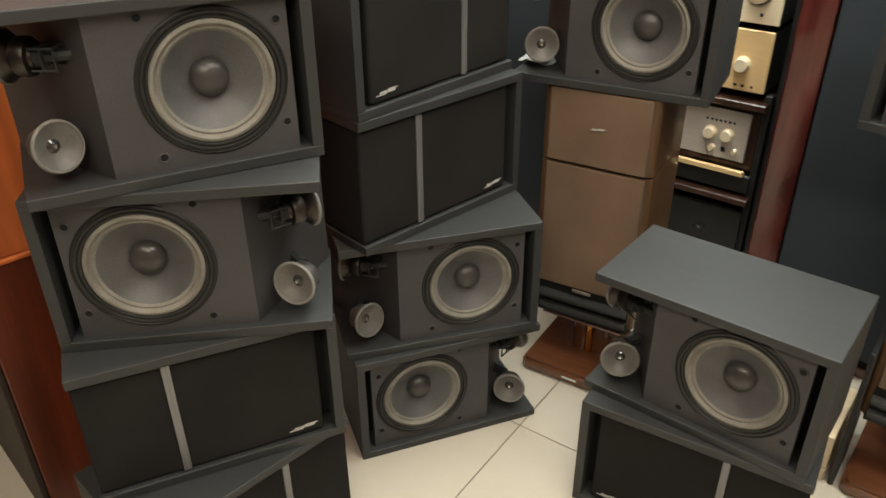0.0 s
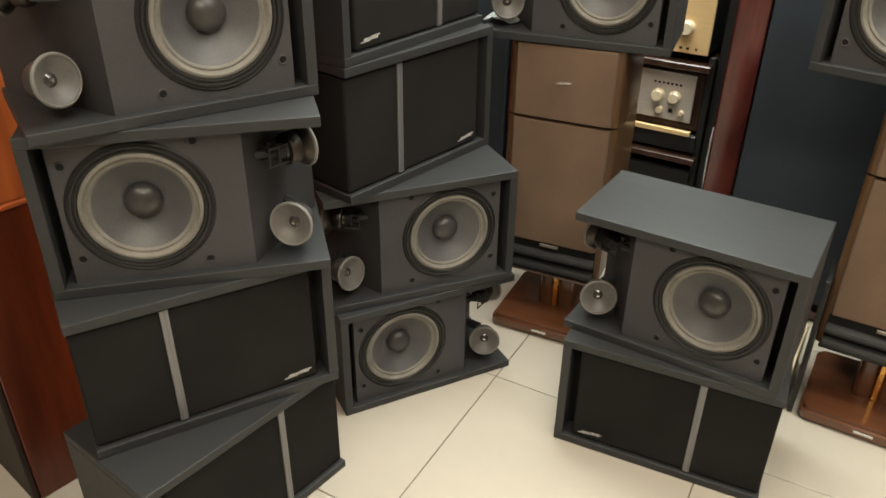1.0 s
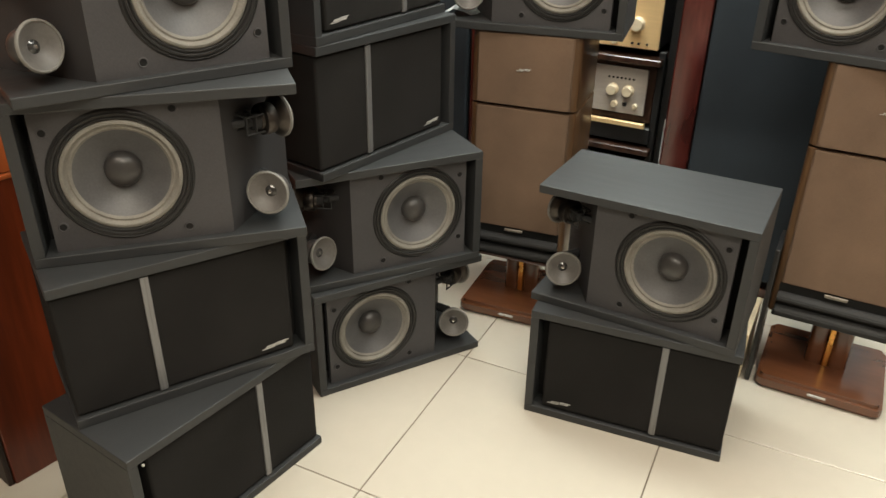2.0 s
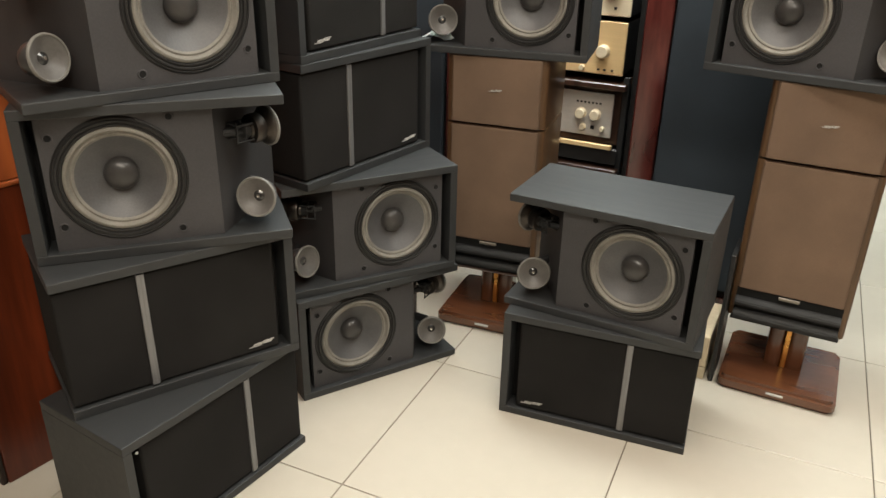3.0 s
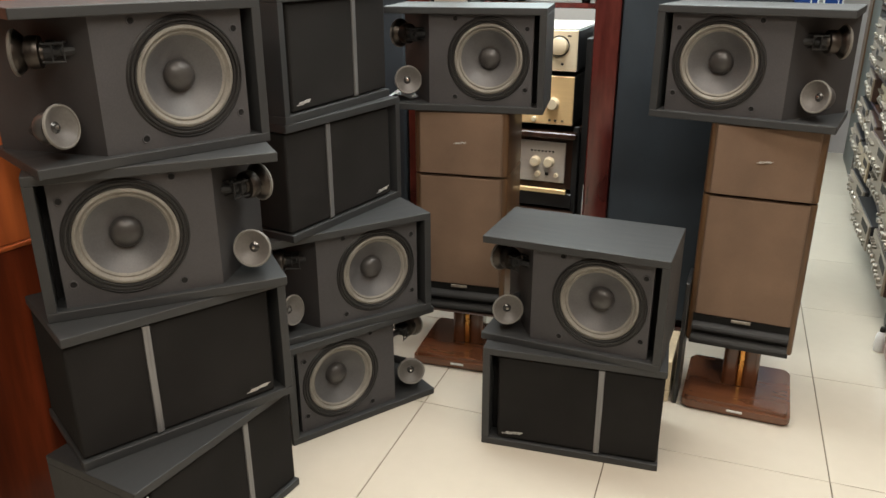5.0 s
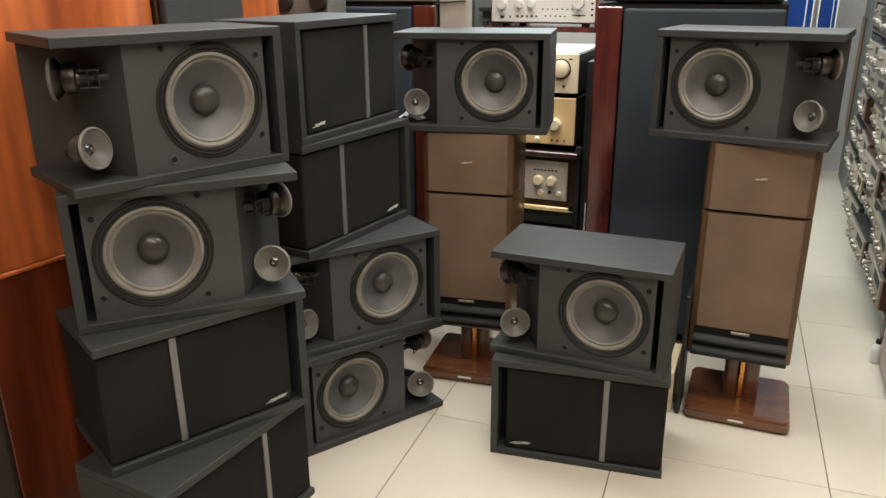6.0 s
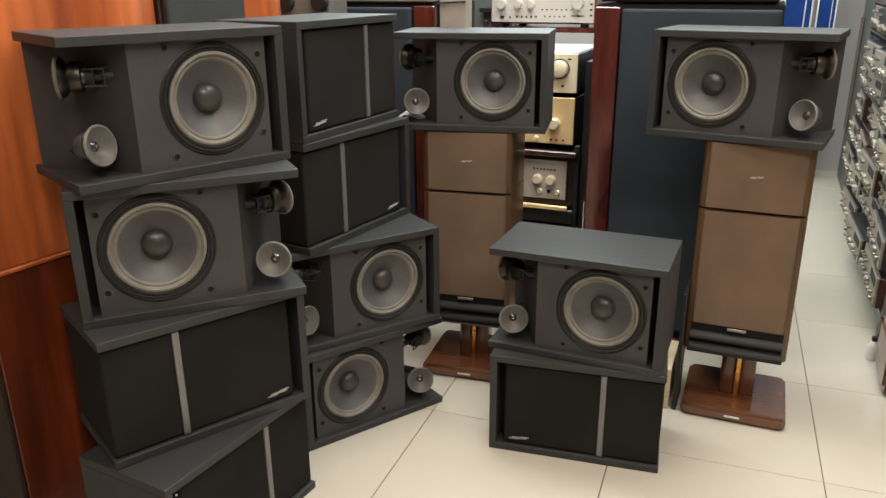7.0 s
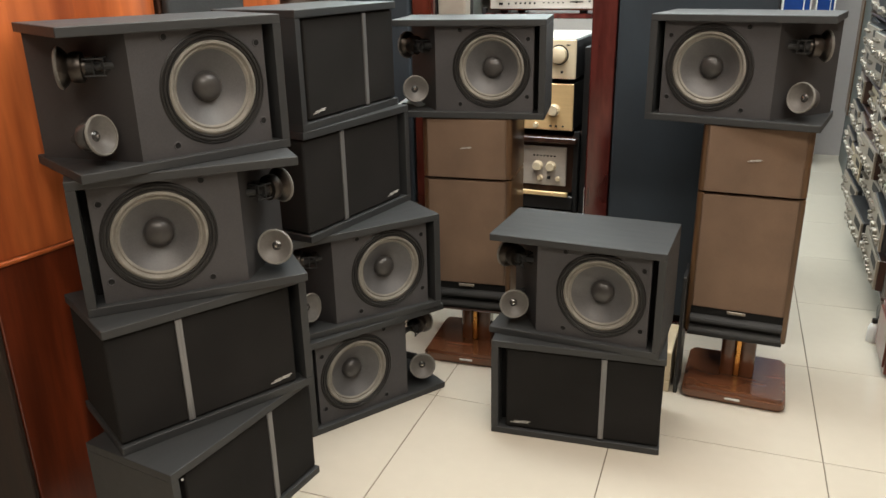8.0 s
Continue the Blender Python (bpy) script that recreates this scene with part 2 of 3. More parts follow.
def room():
    floor = thing("floor", "cream polished porcelain floor tiles with thin brown joints", "floor", kind="structure")
    part("grout_bed", box(RX0, RX1, RY0, RY1, -0.10, -0.003), GROUT, floor)
    ceiling = new("ceiling", mesh_of("ceiling", box(RX0, RX1, RY0, RY1, ROOM_H, ROOM_H + 0.1), CEIL))
    tagged(ceiling, "plain white painted ceiling of the shop", "ceiling", kind="structure")
    north = box(RX0 - 0.12, RX1 + 0.12, RY1, RY1 + 0.12, -0.1, 1.38)
    north = box(RX0 - 0.12, RX1 + 0.12, RY1, RY1 + 0.12, 2.48, ROOM_H + 0.1, bm=north)
    north = box(RX0 - 0.12, -2.9, RY1, RY1 + 0.12, 1.38, 2.48, bm=north)
    north = box(-0.2, RX1 + 0.12, RY1, RY1 + 0.12, 1.38, 2.48, bm=north)
    tagged(new("wall_north", mesh_of("wall_north", north, WALL)), "plain white painted far wall with an added high window", "wall", kind="structure")
    # Unseen window, added so that cool light brightens the loudspeaker tops.
    win = thing("window_1", "unseen wide high window with pale frame, added in the far wall", "window", kind="structure")
    for k in range(4):
        x = -2.9 + k * 2.7 / 3
        part("window_frame", box(x - 0.025, x + 0.025, RY1 + 0.03, RY1 + 0.08, 1.38, 2.48), WHITE, win)
    part("window_sill", box(-2.9, -0.2, RY1 - 0.02, RY1 + 0.1, 1.36, 1.385, 0.003), WHITE, win)
    # Unseen walls close the room, coloured dark to cut bounced light.
    for name, b in (("wall_south", (RX0 - 0.12, RX1 + 0.12, RY0 - 0.12, RY0)),
                    ("wall_west", (RX0 - 0.12, RX0, RY0, RY1)), ("wall_east", (RX1, RX1 + 0.12, RY0, RY1))):
        w = new(name, mesh_of(name, box(*b, -0.1, ROOM_H + 0.1), WALL_DARK))
        tagged(w, "plain unseen shop wall, dark to cut bounced light", "wall", kind="structure")
    for lx, ly, lp, lc in LAMPS:
        t = thing("ceiling_light", "flat white ceiling light panel with a thin frame", "ceiling light", pose(lx, ly, ROOM_H), group="ceiling lights")
        fr = box(-0.63, 0.63, -0.28, 0.28, -0.05, -0.001, 0.004)
        part("frame", fr, WHITE, t)
        part("diffuser", box(-0.6, 0.6, -0.25, 0.25, -0.056, -0.051), LED, t)
    return floor


# ---- bookshelf loudspeakers ----
W, D, H, T = 0.433, 0.242, 0.2716, 0.018
BW, BD, BZ0, BZ1 = 0.267, 0.235, 0.180, 0.772


def badge(parent, x, z, y, tilt=0.0, size=0.055, material=LOGO):
    """A silver slanted badge: plain slanted bars over a thin rule."""
    bm = bmesh.new()
    k = size / 0.055

    def slant(x0, z0, w, h):
        """A thin upright bar leaning to the right."""
        own = bmesh.new()
        pts = [(x0, z0), (x0 + w, z0), (x0 + w + 0.55 * h, z0 + h), (x0 + 0.55 * h, z0 + h)]
        lo = [own.verts.new((x + px * k, y, z + pz * k)) for px, pz in pts]
        hi = [own.verts.new((x + px * k, y - 0.0012, z + pz * k)) for px, pz in pts]
        own.faces.new(lo), own.faces.new(hi)
        for q in range(4):
            own.faces.new((lo[q], lo[(q + 1) % 4], hi[(q + 1) % 4], hi[q]))
        return merge(bm, own)

    for n in range(4):
        for e in (0.0, 0.0062):
            slant(-0.021 + n * 0.0118 + e, 0.0008, 0.0032, 0.0058)
        slant(-0.0195 + n * 0.0118, 0.0028, 0.0066, 0.0014)
    slant(-0.031, -0.0016, 0.030, 0.0014)
    slant(0.004, 0.0072, 0.028, 0.0014)
    return part("badge", bm, material, parent, "small slanted silver badge")


def tweeter(parent, m, upper):
    """A small cone tweeter; its local z is the way it faces, its rim lies at z = 0."""
    rim = part("tweeter", lathe([(0.0335, -0.002), (0.0345, 0.001), (0.0365, 0.0015), (0.038, 0.0), (0.0385, -0.003), (0.036, -0.005), (0.034, -0.004)], m, 32), TW_RIM, parent,
               "small silver-grey cone tweeter on a bracket", True)
    part("cone", lathe([(0.0345, -0.001), (0.030, -0.003), (0.020, -0.010), (0.010, -0.016), (0.0, -0.017)], m, 32), TW_CONE, rim, smooth=True)
    part("chassis", lathe([(0.036, -0.004), (0.035, -0.007), (0.029, -0.013), (0.023, -0.016), (0.021, -0.019), (0.021, -0.021)], m, 32), STEEL if upper else TW_RIM, rim, "dull metal rear chassis", True)
    part("dome", lathe([(0.0105, -0.0160), (0.0088, -0.0150), (0.0065, -0.0135), (0.0040, -0.0125), (0.0, -0.012)], m, 16), CHROME, rim, "glossy dark centre dome", True)
    part("tip", lathe([(0.0042, -0.0128), (0.0040, -0.0105), (0.0028, -0.0085), (0.0, -0.0078)], m, 14), TIP, rim, "tiny chrome tip", True)
    part("magnet", lathe([(0.0, -0.020), (0.026, -0.020), (0.0275, -0.024), (0.0275, -0.036), (0.026, -0.040), (0.017, -0.041), (0.016, -0.046), (0.0, -0.046)], m, 28), STEEL if upper else CAP, rim, smooth=True)
    part("bracket", lathe([(0, -0.044), (0.015, -0.044), (0.014, -0.058), (0.008, -0.060), (0.007, -0.070), (0, -0.070)], m, 16), VINYL_DARK, rim, "black bracket stem")
    if not upper:
        return rim
    for dx, dy in ((0.017, 0.015), (0.017, -0.015), (-0.017, 0.015), (-0.017, -0.015)):
        part("prong", rod(m @ Vector((dx, dy, -0.044)), m @ Vector((dx, dy, -0.080)), 0.0018, None, 6), VINYL_DARK, rim)
    for zz in (-0.060, -0.078):
        for a, b in (((0.017, 0.015), (0.017, -0.015)), ((-0.017, 0.015), (-0.017, -0.015)), ((0.017, 0.015), (-0.017, 0.015))):
            part("crossbar", rod(m @ Vector((*a, zz)), m @ Vector((*b, zz)), 0.0015, None, 6), VINYL_DARK, rim)
    return rim


def loudspeaker(name, right, grille, label):
    """A bookshelf loudspeaker. Origin: front lower left corner; x along the front, y to the back. right: the tweeter end is at the right."""
    t = thing(name, label, "loudspeaker", group="black bookshelf loudspeakers")

    def X(x):
        return W - x if right else x

    part("top_panel", box(0, W, 0, D, H - T, H, 0.0018, 2), VINYL, t)
    part("bottom_panel", box(0, W, 0, D, 0, T, 0.0018, 2), VINYL, t)
    part("end_panel", box(X(W - T), X(W), 0.0005, D - 0.0005, T, H - T, 0.0006), VINYL, t)
    part("back_panel", box(X(0.02), X(W - T), D - 0.014, D - 0.002, T, H - T), VINYL_DARK, t)
    if grille:
        part("grille", box(X(0.003), X(0.395), 0.008, D - 0.012, T + 0.002, H - T - 0.002, 0.006, 3), CLOTH, t, "black cloth grille wrapped round one end")
        part("trim_strip", box(X(0.140), X(0.154), 0.004, 0.0095, T + 0.003, H - T - 0.003, 0.001), STRIP, t, "narrow brushed grey metal strip")
        # Near-black sheet puts the port's inner shade into colour.
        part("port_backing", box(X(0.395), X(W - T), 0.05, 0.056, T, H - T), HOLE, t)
        badge(t, X(0.356), T + 0.017, 0.0082, size=0.046)
        return t
    y0, cx, cz = 0.016, X(0.281), H / 2 + 0.0035
    part("baffle", holed_plate(min(X(0.121), X(0.399)), max(X(0.121), X(0.399)), T, H - T, y0, y0 + 0.014, cx, cz, 0.094), BAFFLE, t, "dark grey textured front baffle")
    # Shade behind the open slot, again as a near-black sheet.
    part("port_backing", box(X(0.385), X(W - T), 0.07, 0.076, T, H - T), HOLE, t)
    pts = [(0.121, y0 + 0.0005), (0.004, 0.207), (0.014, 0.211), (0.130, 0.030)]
    part("tweeter_panel", prism([(X(a), b) for a, b in pts], T, H - T), RECESS, t, "recessed angled tweeter panel, shade mixed into its grey")
    # woofer
    m = pose(cx, y0, cz, 90, 0, 0)
    ring = part("woofer", lathe([(0.0915, -0.012), (0.0915, 0.000), (0.0935, 0.003), (0.0955, 0.003), (0.0965, 0.0008), (0.098, 0.0008), (0.0995, 0.0045), (0.1025, 0.0045), (0.104, 0.0015),
                                 (0.1055, 0.0015), (0.107, 0.003), (0.109, 0.002), (0.111, -0.001)], m, 56), RUBBER, t, "eight inch woofer with ridged black rubber gasket", True)
    part("surround", lathe([(0.0922, -0.001), (0.091, 0.0015), (0.0885, 0.003), (0.0855, 0.003), (0.0835, 0.001), (0.082, -0.0025), (0.0805, -0.0035), (0.0775, -0.0025), (0.075, -0.0045), (0.0735, -0.006)], m, 56), FOAM, ring,
         "pale grey-cream foam surround", True)
    part("cone", lathe([(0.0742, -0.0055), (0.060, -0.016), (0.045, -0.026), (0.030, -0.033), (0.024, -0.034)], m, 56), CONE, ring, "grey paper cone", True)
    part("dust_cap", lathe([(0.0295, -0.034), (0.0293, -0.028), (0.0275, -0.022), (0.023, -0.0165), (0.016, -0.0125), (0.008, -0.010), (0.0, -0.0092)], m, 36), CAP, ring, "domed dark dust cap", True)
    for hx, hz in ((0.192, 0.103), (0.192, -0.101), (0.382, 0.079), (0.382, -0.078)):
        mm = pose(X(hx), y0, cz + hz, 90, 0, 0)
        sock = part("grille_socket", lathe([(0.0056, 0.0010), (0.0068, 0.0018), (0.0080, 0.0012), (0.0084, -0.0005)], mm, 16), BAFFLE, t, smooth=True)
        # Flat near-black disc stands in for the shaded socket hole.
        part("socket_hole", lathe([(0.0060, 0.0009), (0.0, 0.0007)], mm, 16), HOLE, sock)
    # tweeters: the lower faces forward and inward, the upper outward and back
    s = -1 if right else 1
    fwd = Vector((0.46 * s, -0.87, 0.16))
    tweeter(t, Matrix.Translation((X(0.059), 0.028, 0.0775)) @ fwd.to_track_quat("Z", "Y").to_matrix().to_4x4(), False)
    outw = Vector((-0.86 * s, 0.50, 0.0))
    tweeter(t, Matrix.Translation((X(0.022), 0.082, 0.197)) @ outw.to_track_quat("Z", "Y").to_matrix().to_4x4(), True)
    part("tweeter_arm", rod((X(0.043), 0.085, 0.079), (X(0.070), 0.135, 0.079), 0.011), VINYL_DARK, t)
    part("tweeter_arm", rod((X(0.068), 0.056, 0.197), (X(0.105), 0.050, 0.197), 0.008), VINYL_DARK, t)
    return t


SPEAKERS = [
    # right-hand tweeters, grille on, x, y, z, turn, where it stands
    (False, False, -1.070, 0.425, 3 * H, 65.4, "on top of the near stack"),
    (True, False, -1.122, 0.429, 2 * H, 46.5, "below the top of the near stack"),
    (False, True, -1.053, 0.390, H, 62.3, "in the near stack"),
    (True, True, -0.923, 0.374, 0.0, 84.0, "at the foot of the near stack"),
    (True, True, -0.941, 0.951, 3 * H, 85.3, "on top of the rear stack"),
    (False, True, -0.942, 0.949, 2 * H, 81.0, "in the rear stack"),
    (False, False, -0.998, 0.927, H, 54.2, "in the rear stack"),
    (True, False, -0.972, 0.926, 0.0, 58.4, "at the foot of the rear stack"),
    (False, False, -0.563, 1.167, H, -0.7, "on top of the low stack"),
    (True, True, -0.542, 1.124, 0.0, 6.4, "under another on the tiled floor"),
    (False, False, -0.958, 1.460, BZ1 - 0.010, 10.4, "on a brown column loudspeaker"),
    (True, False, -0.262, 1.560, BZ1 + 0.004, -8.8, "on a brown column loudspeaker"),
]


def bookshelf_loudspeakers():
    made = {}
    for right, grille, x, y, z, turn, where in SPEAKERS:
        m = pose(x, y, z, 0, 0, turn)
        label = ("black grille-covered loudspeaker " if grille else "black bare loudspeaker ") + where
        key = (right, grille)
        if key in made:
            ob = copy_thing(made[key], m)
        else:
            ob = made[key] = loudspeaker("bookshelf_loudspeaker", right, grille, label)
            ob.matrix_world = m
        tagged(ob, label)
        if where == "at the foot of the near stack":
            low = ob
    part("grille_peg", lathe([(0, 0.005), (0.002, 0.004), (0.003, 0.002), (0.002, 0)], pose(0.030, 0.008, H - T - 0.012, 90, 0, 0), 12), LOGO, low, "small pale grille peg", True)


# ---- brown column loudspeakers on wooden stands ----


def column_loudspeaker(m):
    """Origin: front lower left corner on the floor."""
    t = thing("column_loudspeaker", "tall brown cloth-fronted column loudspeaker in two sections on a wooden stand", "loudspeaker", m, "brown column loudspeakers")
    part("lower_cabinet", prism(rounded(0, BW, 0.006, BD, 0.012), BZ0, 0.589, 0.002), BROWN_WOOD, t, "brown wood-grain lower cabinet", True)
    part("upper_cabinet", prism(rounded(0, BW, 0.006, BD, 0.012), 0.593, BZ1, 0.002), BROWN_WOOD, t, "brown wood-grain upper cabinet", True)
    part("grille", prism(rounded(0.016, BW - 0.016, -0.003, 0.02, 0.005), 0.263, 0.587, 0.002), BROWN_CLOTH, t, "brown woven cloth grille", True)
    part("grille", prism(rounded(0.016, BW - 0.016, -0.003, 0.02, 0.005), 0.595, BZ1 - 0.003, 0.002), BROWN_CLOTH, t, "brown woven cloth grille", True)
    # Near-black block in place of the shade inside the port recess.
    part("port_recess", box(0.014, BW - 0.014, 0.002, 0.03, BZ0 + 0.004, 0.261), HOLE, t)
    for z in (0.184, 0.219):
        own = prism([(-0.014, 0.0), (-0.014, 0.010), (-0.006, 0.020), (0.024, 0.026), (0.024, 0.0)], 0.014, BW - 0.014, 0.002)
        own.transform(Matrix(((0, 0, 1, 0), (1, 0, 0, 0.002), (0, 1, 0, z), (0, 0, 0, 1))))
        part("louvre", own, VINYL_DARK, t, "sloping black port louvre")
    part("louvre", box(0.010, BW - 0.010, -0.006, 0.03, BZ0 - 0.004, BZ0 + 0.006, 0.002), VINYL_DARK, t, "black lower lip")
    badge(t, BW / 2, 0.684, -0.004, size=0.032)
    part("badge", box(BW / 2 - 0.024, BW / 2 + 0.024, -0.007, -0.002, 0.253, 0.261, 0.001), KNOB_METAL, t, "small dull metal plate")
    return t


def stand(m, top):
    """Origin: front lower left corner of the foot."""
    t = thing("speaker_stand", "polished dark brown wooden speaker stand with a square foot", "speaker stand", m, "wooden speaker stands")
    part("foot", prism(rounded(0, 0.275, -0.018, 0.25, 0.020), 0.0, 0.036, 0.009), STAND_WOOD, t, "glossy brown foot with rounded edges", True)
    part("maker_plate", box(0.118, 0.158, -0.020, -0.017, 0.016, 0.022, 0.001), LOGO, t, "tiny silver plate on the front edge")
    part("column", prism(rounded(0.092, 0.136, 0.095, 0.165, 0.016), 0.036, top), STAND_WOOD, t, smooth=True)
    part("column", prism(rounded(0.143, 0.187, 0.095, 0.165, 0.016), 0.036, top), STAND_WOOD, t, smooth=True)
    # Strip in place of the light reflected along the polished column.
    part("inlay", box(0.133, 0.146, 0.093, 0.15, 0.036, top, 0.002), HIGHLIGHT, t, "orange strip standing in for the column's highlight")
    part("top_plate", box(0.03, 0.24, 0.03, 0.22, top, top + 0.004, 0.002), DARK_WOOD, t)
    return t


# ---- large lacquered loudspeakers ----
def floor_loudspeaker(m, flip, label):
    """Origin: front lower left corner; a lacquered frame on one side of a dark grille."""
    t = thing("floor_loudspeaker", label, "loudspeaker", m, "large lacquered loudspeakers")
    w, d, h = 0.535, 0.38, 1.098

    def X(x):
        return w - x if flip else x

    part("cabinet", box(0, w, 0.02, d, 0.0, h, 0.004, 2), DULL, t, "dull black cabinet top and sides")
    part("frame_post", box(X(0.0), X(0.078), -0.004, 0.02, 0.03, h - 0.008, 0.006, 3), BURGUNDY, t, "glossy burgundy lacquered wooden post")
    part("grille", box(X(0.084), X(w - 0.004), -0.014, 0.019, 0.06, h - 0.014, 0.008, 3), NAVY, t, "dark navy cloth grille")
    part("plinth", box(0.0, w, 0.004, 0.019, 0.0, 0.03, 0.002), BURGUNDY, t)
    return t


# ---- electronics ----
def knob(parent, x, z, y, r, depth, material, name="knob"):
    return part(name, lathe([(0, depth), (r * 0.86, depth), (r * 0.95, depth - 0.002), (r, 0.003), (r * 1.12, 0.002), (r * 1.12, 0.0)], pose(x, y, z, 90, 0, 0), 24), material, parent, smooth=True)


def amplifier(m, w, h, d, face, case, knobs, buttons, label, group="", border=0.0, lines=(), cover=None, knob_mat=None):
    """Origin: front lower left corner; four feet under it."""
    t = thing("amplifier", label, "amplifier", m, group)
    part("case", box(0, w, 0.008, d, 0.012, h, 0.003), case, t)
    part("faceplate", box(border, w - border, 0.0, 0.0085, 0.012 + border, h - border, 0.002), face, t, "brushed metal faceplate")
    if cover:
        part("top_cover", box(0.004, w - 0.004, 0.012, d - 0.004, h + 0.0005, h + 0.004, 0.001), cover, t, "pale top cover")
        part("knob_ring", lathe([(0.034, 0.0), (0.034, 0.004), (0.031, 0.005), (0.031, 0.0)], pose(knobs[0][0], 0.0, knobs[0][1], 90, 0, 0), 28), HOLE, t, "dark ring round the knob", True)
    for x, z, r, dep in knobs:
        knob(t, x, z, 0.0, r, dep, knob_mat or face)
    for x, z, bw, bh in buttons:
        part("button", box(x - bw / 2, x + bw / 2, -0.003, 0.001, z - bh / 2, z + bh / 2), CASE, t)
    for x, z, bw, bh in lines:
        part("slot", box(x - bw / 2, x + bw / 2, -0.001, 0.001, z - bh / 2, z + bh / 2), HOLE, t)
    for x in (0.05, w - 0.05):
        for y in (0.05, d - 0.05):
            part("foot", lathe([(0, 0), (0.016, 0), (0.018, 0.012), (0, 0.012)], pose(x, y, 0), 14), CASE, t)
    return t


def shelf_rack(m, w, d, levels, label, boards=0.0, wood_mat=None):
    t = thing("equipment_rack", label, "rack", m)
    for z in levels:
        part("shelf", box(0, w, 0, d, z - 0.02, z, 0.003), wood_mat or DARK_WOOD, t)
    top = max(levels)
    if boards:
        # Black boards added to keep the gaps beside and behind the amplifiers dark.
        part("side_panel", box(w + 0.006, w + 0.066, 0.052, d + 0.02, 0, boards, 0.002), CASE, t, "black side panel added to darken the gap")
        part("back_board", box(-0.02, w, d + 0.001, d + 0.012, 0, boards, 0.002), CASE, t, "black back board added to hide the bright wall")
    for x in (0.0, w - 0.02):
        for y in (0.03, d - 0.05):
            part("post", box(x + (0.004 if x else -0.024), x + (0.024 if x else -0.004), y, y + 0.02, 0, top + 0.02, 0.002), VINYL_DARK, t, "black metal post")
    return t


def rear_equipment():
    y = 2.15
    levels = [0.06, 0.30, 0.585]
    shelf_rack(pose(-0.985, y - 0.02, 0), 0.41, 0.40, levels, "dark wooden equipment rack with black metal posts, full of amplifiers", boards=0.90)
    shelf_rack(pose(-1.078, 2.57, 0), 0.47, 0.36, [0.10, 0.55, 0.989], "dark red wooden shelf stand behind the rack with a silver amplifier", wood_mat=BURGUNDY)
    k1 = [(0.052, 0.086, 0.018, 0.023), (0.121, 0.086, 0.015, 0.021), (0.172, 0.086, 0.015, 0.021), (0.362, 0.092, 0.023, 0.025)]
    b1 = [(0.115 + 0.0195 * i, 0.039, 0.007, 0.008) for i in range(5)] + [(0.052, 0.037, 0.016, 0.010), (0.085, 0.037, 0.007, 0.007)]
    l1 = [(0.218 + 0.0195 * i, 0.067, 0.006, 0.005) for i in range(7)] + [(0.23 + 0.0195 * i, 0.041, 0.006, 0.005) for i in range(5)] + [(0.362, 0.044, 0.052, 0.004), (0.362, 0.044, 0.006, 0.009)]
    l1 += [(0.413, 0.046 + 0.021 * i, 0.009, 0.007) for i in range(4)]
    amplifier(pose(-1.056, 2.56, 0.989), 0.430, 0.1435, 0.34, SILVER, RED_WOOD, k1, b1, "wide silver amplifier with round knobs in a red-brown wooden case", border=0.006, lines=l1)
    amplifier(pose(-0.965, y, 0.780), 0.374, 0.146, 0.39, CHAMPAGNE, CASE, [(0.313, 0.095, 0.030, 0.024), (0.08, 0.095, 0.03, 0.024)], [(0.325, 0.036, 0.008, 0.008)],
              "champagne amplifier with a large volume knob and pale top cover", cover=WHITE, lines=[(0.345, 0.128, 0.012, 0.005)])
    amplifier(pose(-0.965, y, 0.597), 0.370, 0.178, 0.33, GOLD, CASE, [(0.30, 0.085, 0.020, 0.022), (0.235, 0.028, 0.009, 0.012), (0.07, 0.085, 0.024, 0.026)],
              [(0.29, 0.027, 0.008, 0.006), (0.31, 0.027, 0.008, 0.006), (0.335, 0.027, 0.006, 0.006)], "gold-faced amplifier with a large round knob on a shelf", knob_mat=CHAMPAGNE)
    k4 = [(0.235, 0.110, 0.017, 0.022), (0.285, 0.110, 0.017, 0.022), (0.245, 0.064, 0.010, 0.014), (0.312, 0.064, 0.008, 0.012), (0.10, 0.14, 0.03, 0.02)]
    amplifier(pose(-0.955, y + 0.005, 0.365), 0.365, 0.205, 0.33, SILVER, DARK_WOOD, k4, [(0.278, 0.066, 0.012, 0.012)],
              "silver-faced amplifier in a dark wooden case", border=0.024, knob_mat=CHAMPAGNE, lines=[(0.22 + 0.013 * i, 0.147, 0.007, 0.006) for i in range(7)])
    amplifier(pose(-0.955, y, 0.30), 0.370, 0.064, 0.33, CASE, CASE, [], [], "low black amplifier with a thin gold top strip", lines=[])
    amplifier(pose(-0.955, y, 0.06), 0.370, 0.19, 0.33, CASE, CASE, [(0.25, 0.10, 0.016, 0.015)], [], "black amplifier at the foot of the rack")
    s = thing("gold_trim_bar", "thin gold-coloured trim bar lying on a black amplifier", "trim bar", pose(-0.955, y - 0.012, 0.3645))
    part("bar", box(0.10, 0.352, 0.0, 0.014, 0.0, 0.016, 0.002), GOLD, s)
    c = thing("cable", "pale thin cable hanging beside the rack", "cable", pose(-0.545, y + 0.02, 0))
    bm = None
    for i in range(8):
        a, b = i / 8, (i + 1) / 8
        bm = rod((0.03 * a - 0.012 * math.sin(3 * a), 0, 0.40 - 0.40 * a), (0.03 * b - 0.012 * math.sin(3 * b), 0, 0.40 - 0.40 * b), 0.003, bm, 6)
    part("cord", bm, WHITE, c)
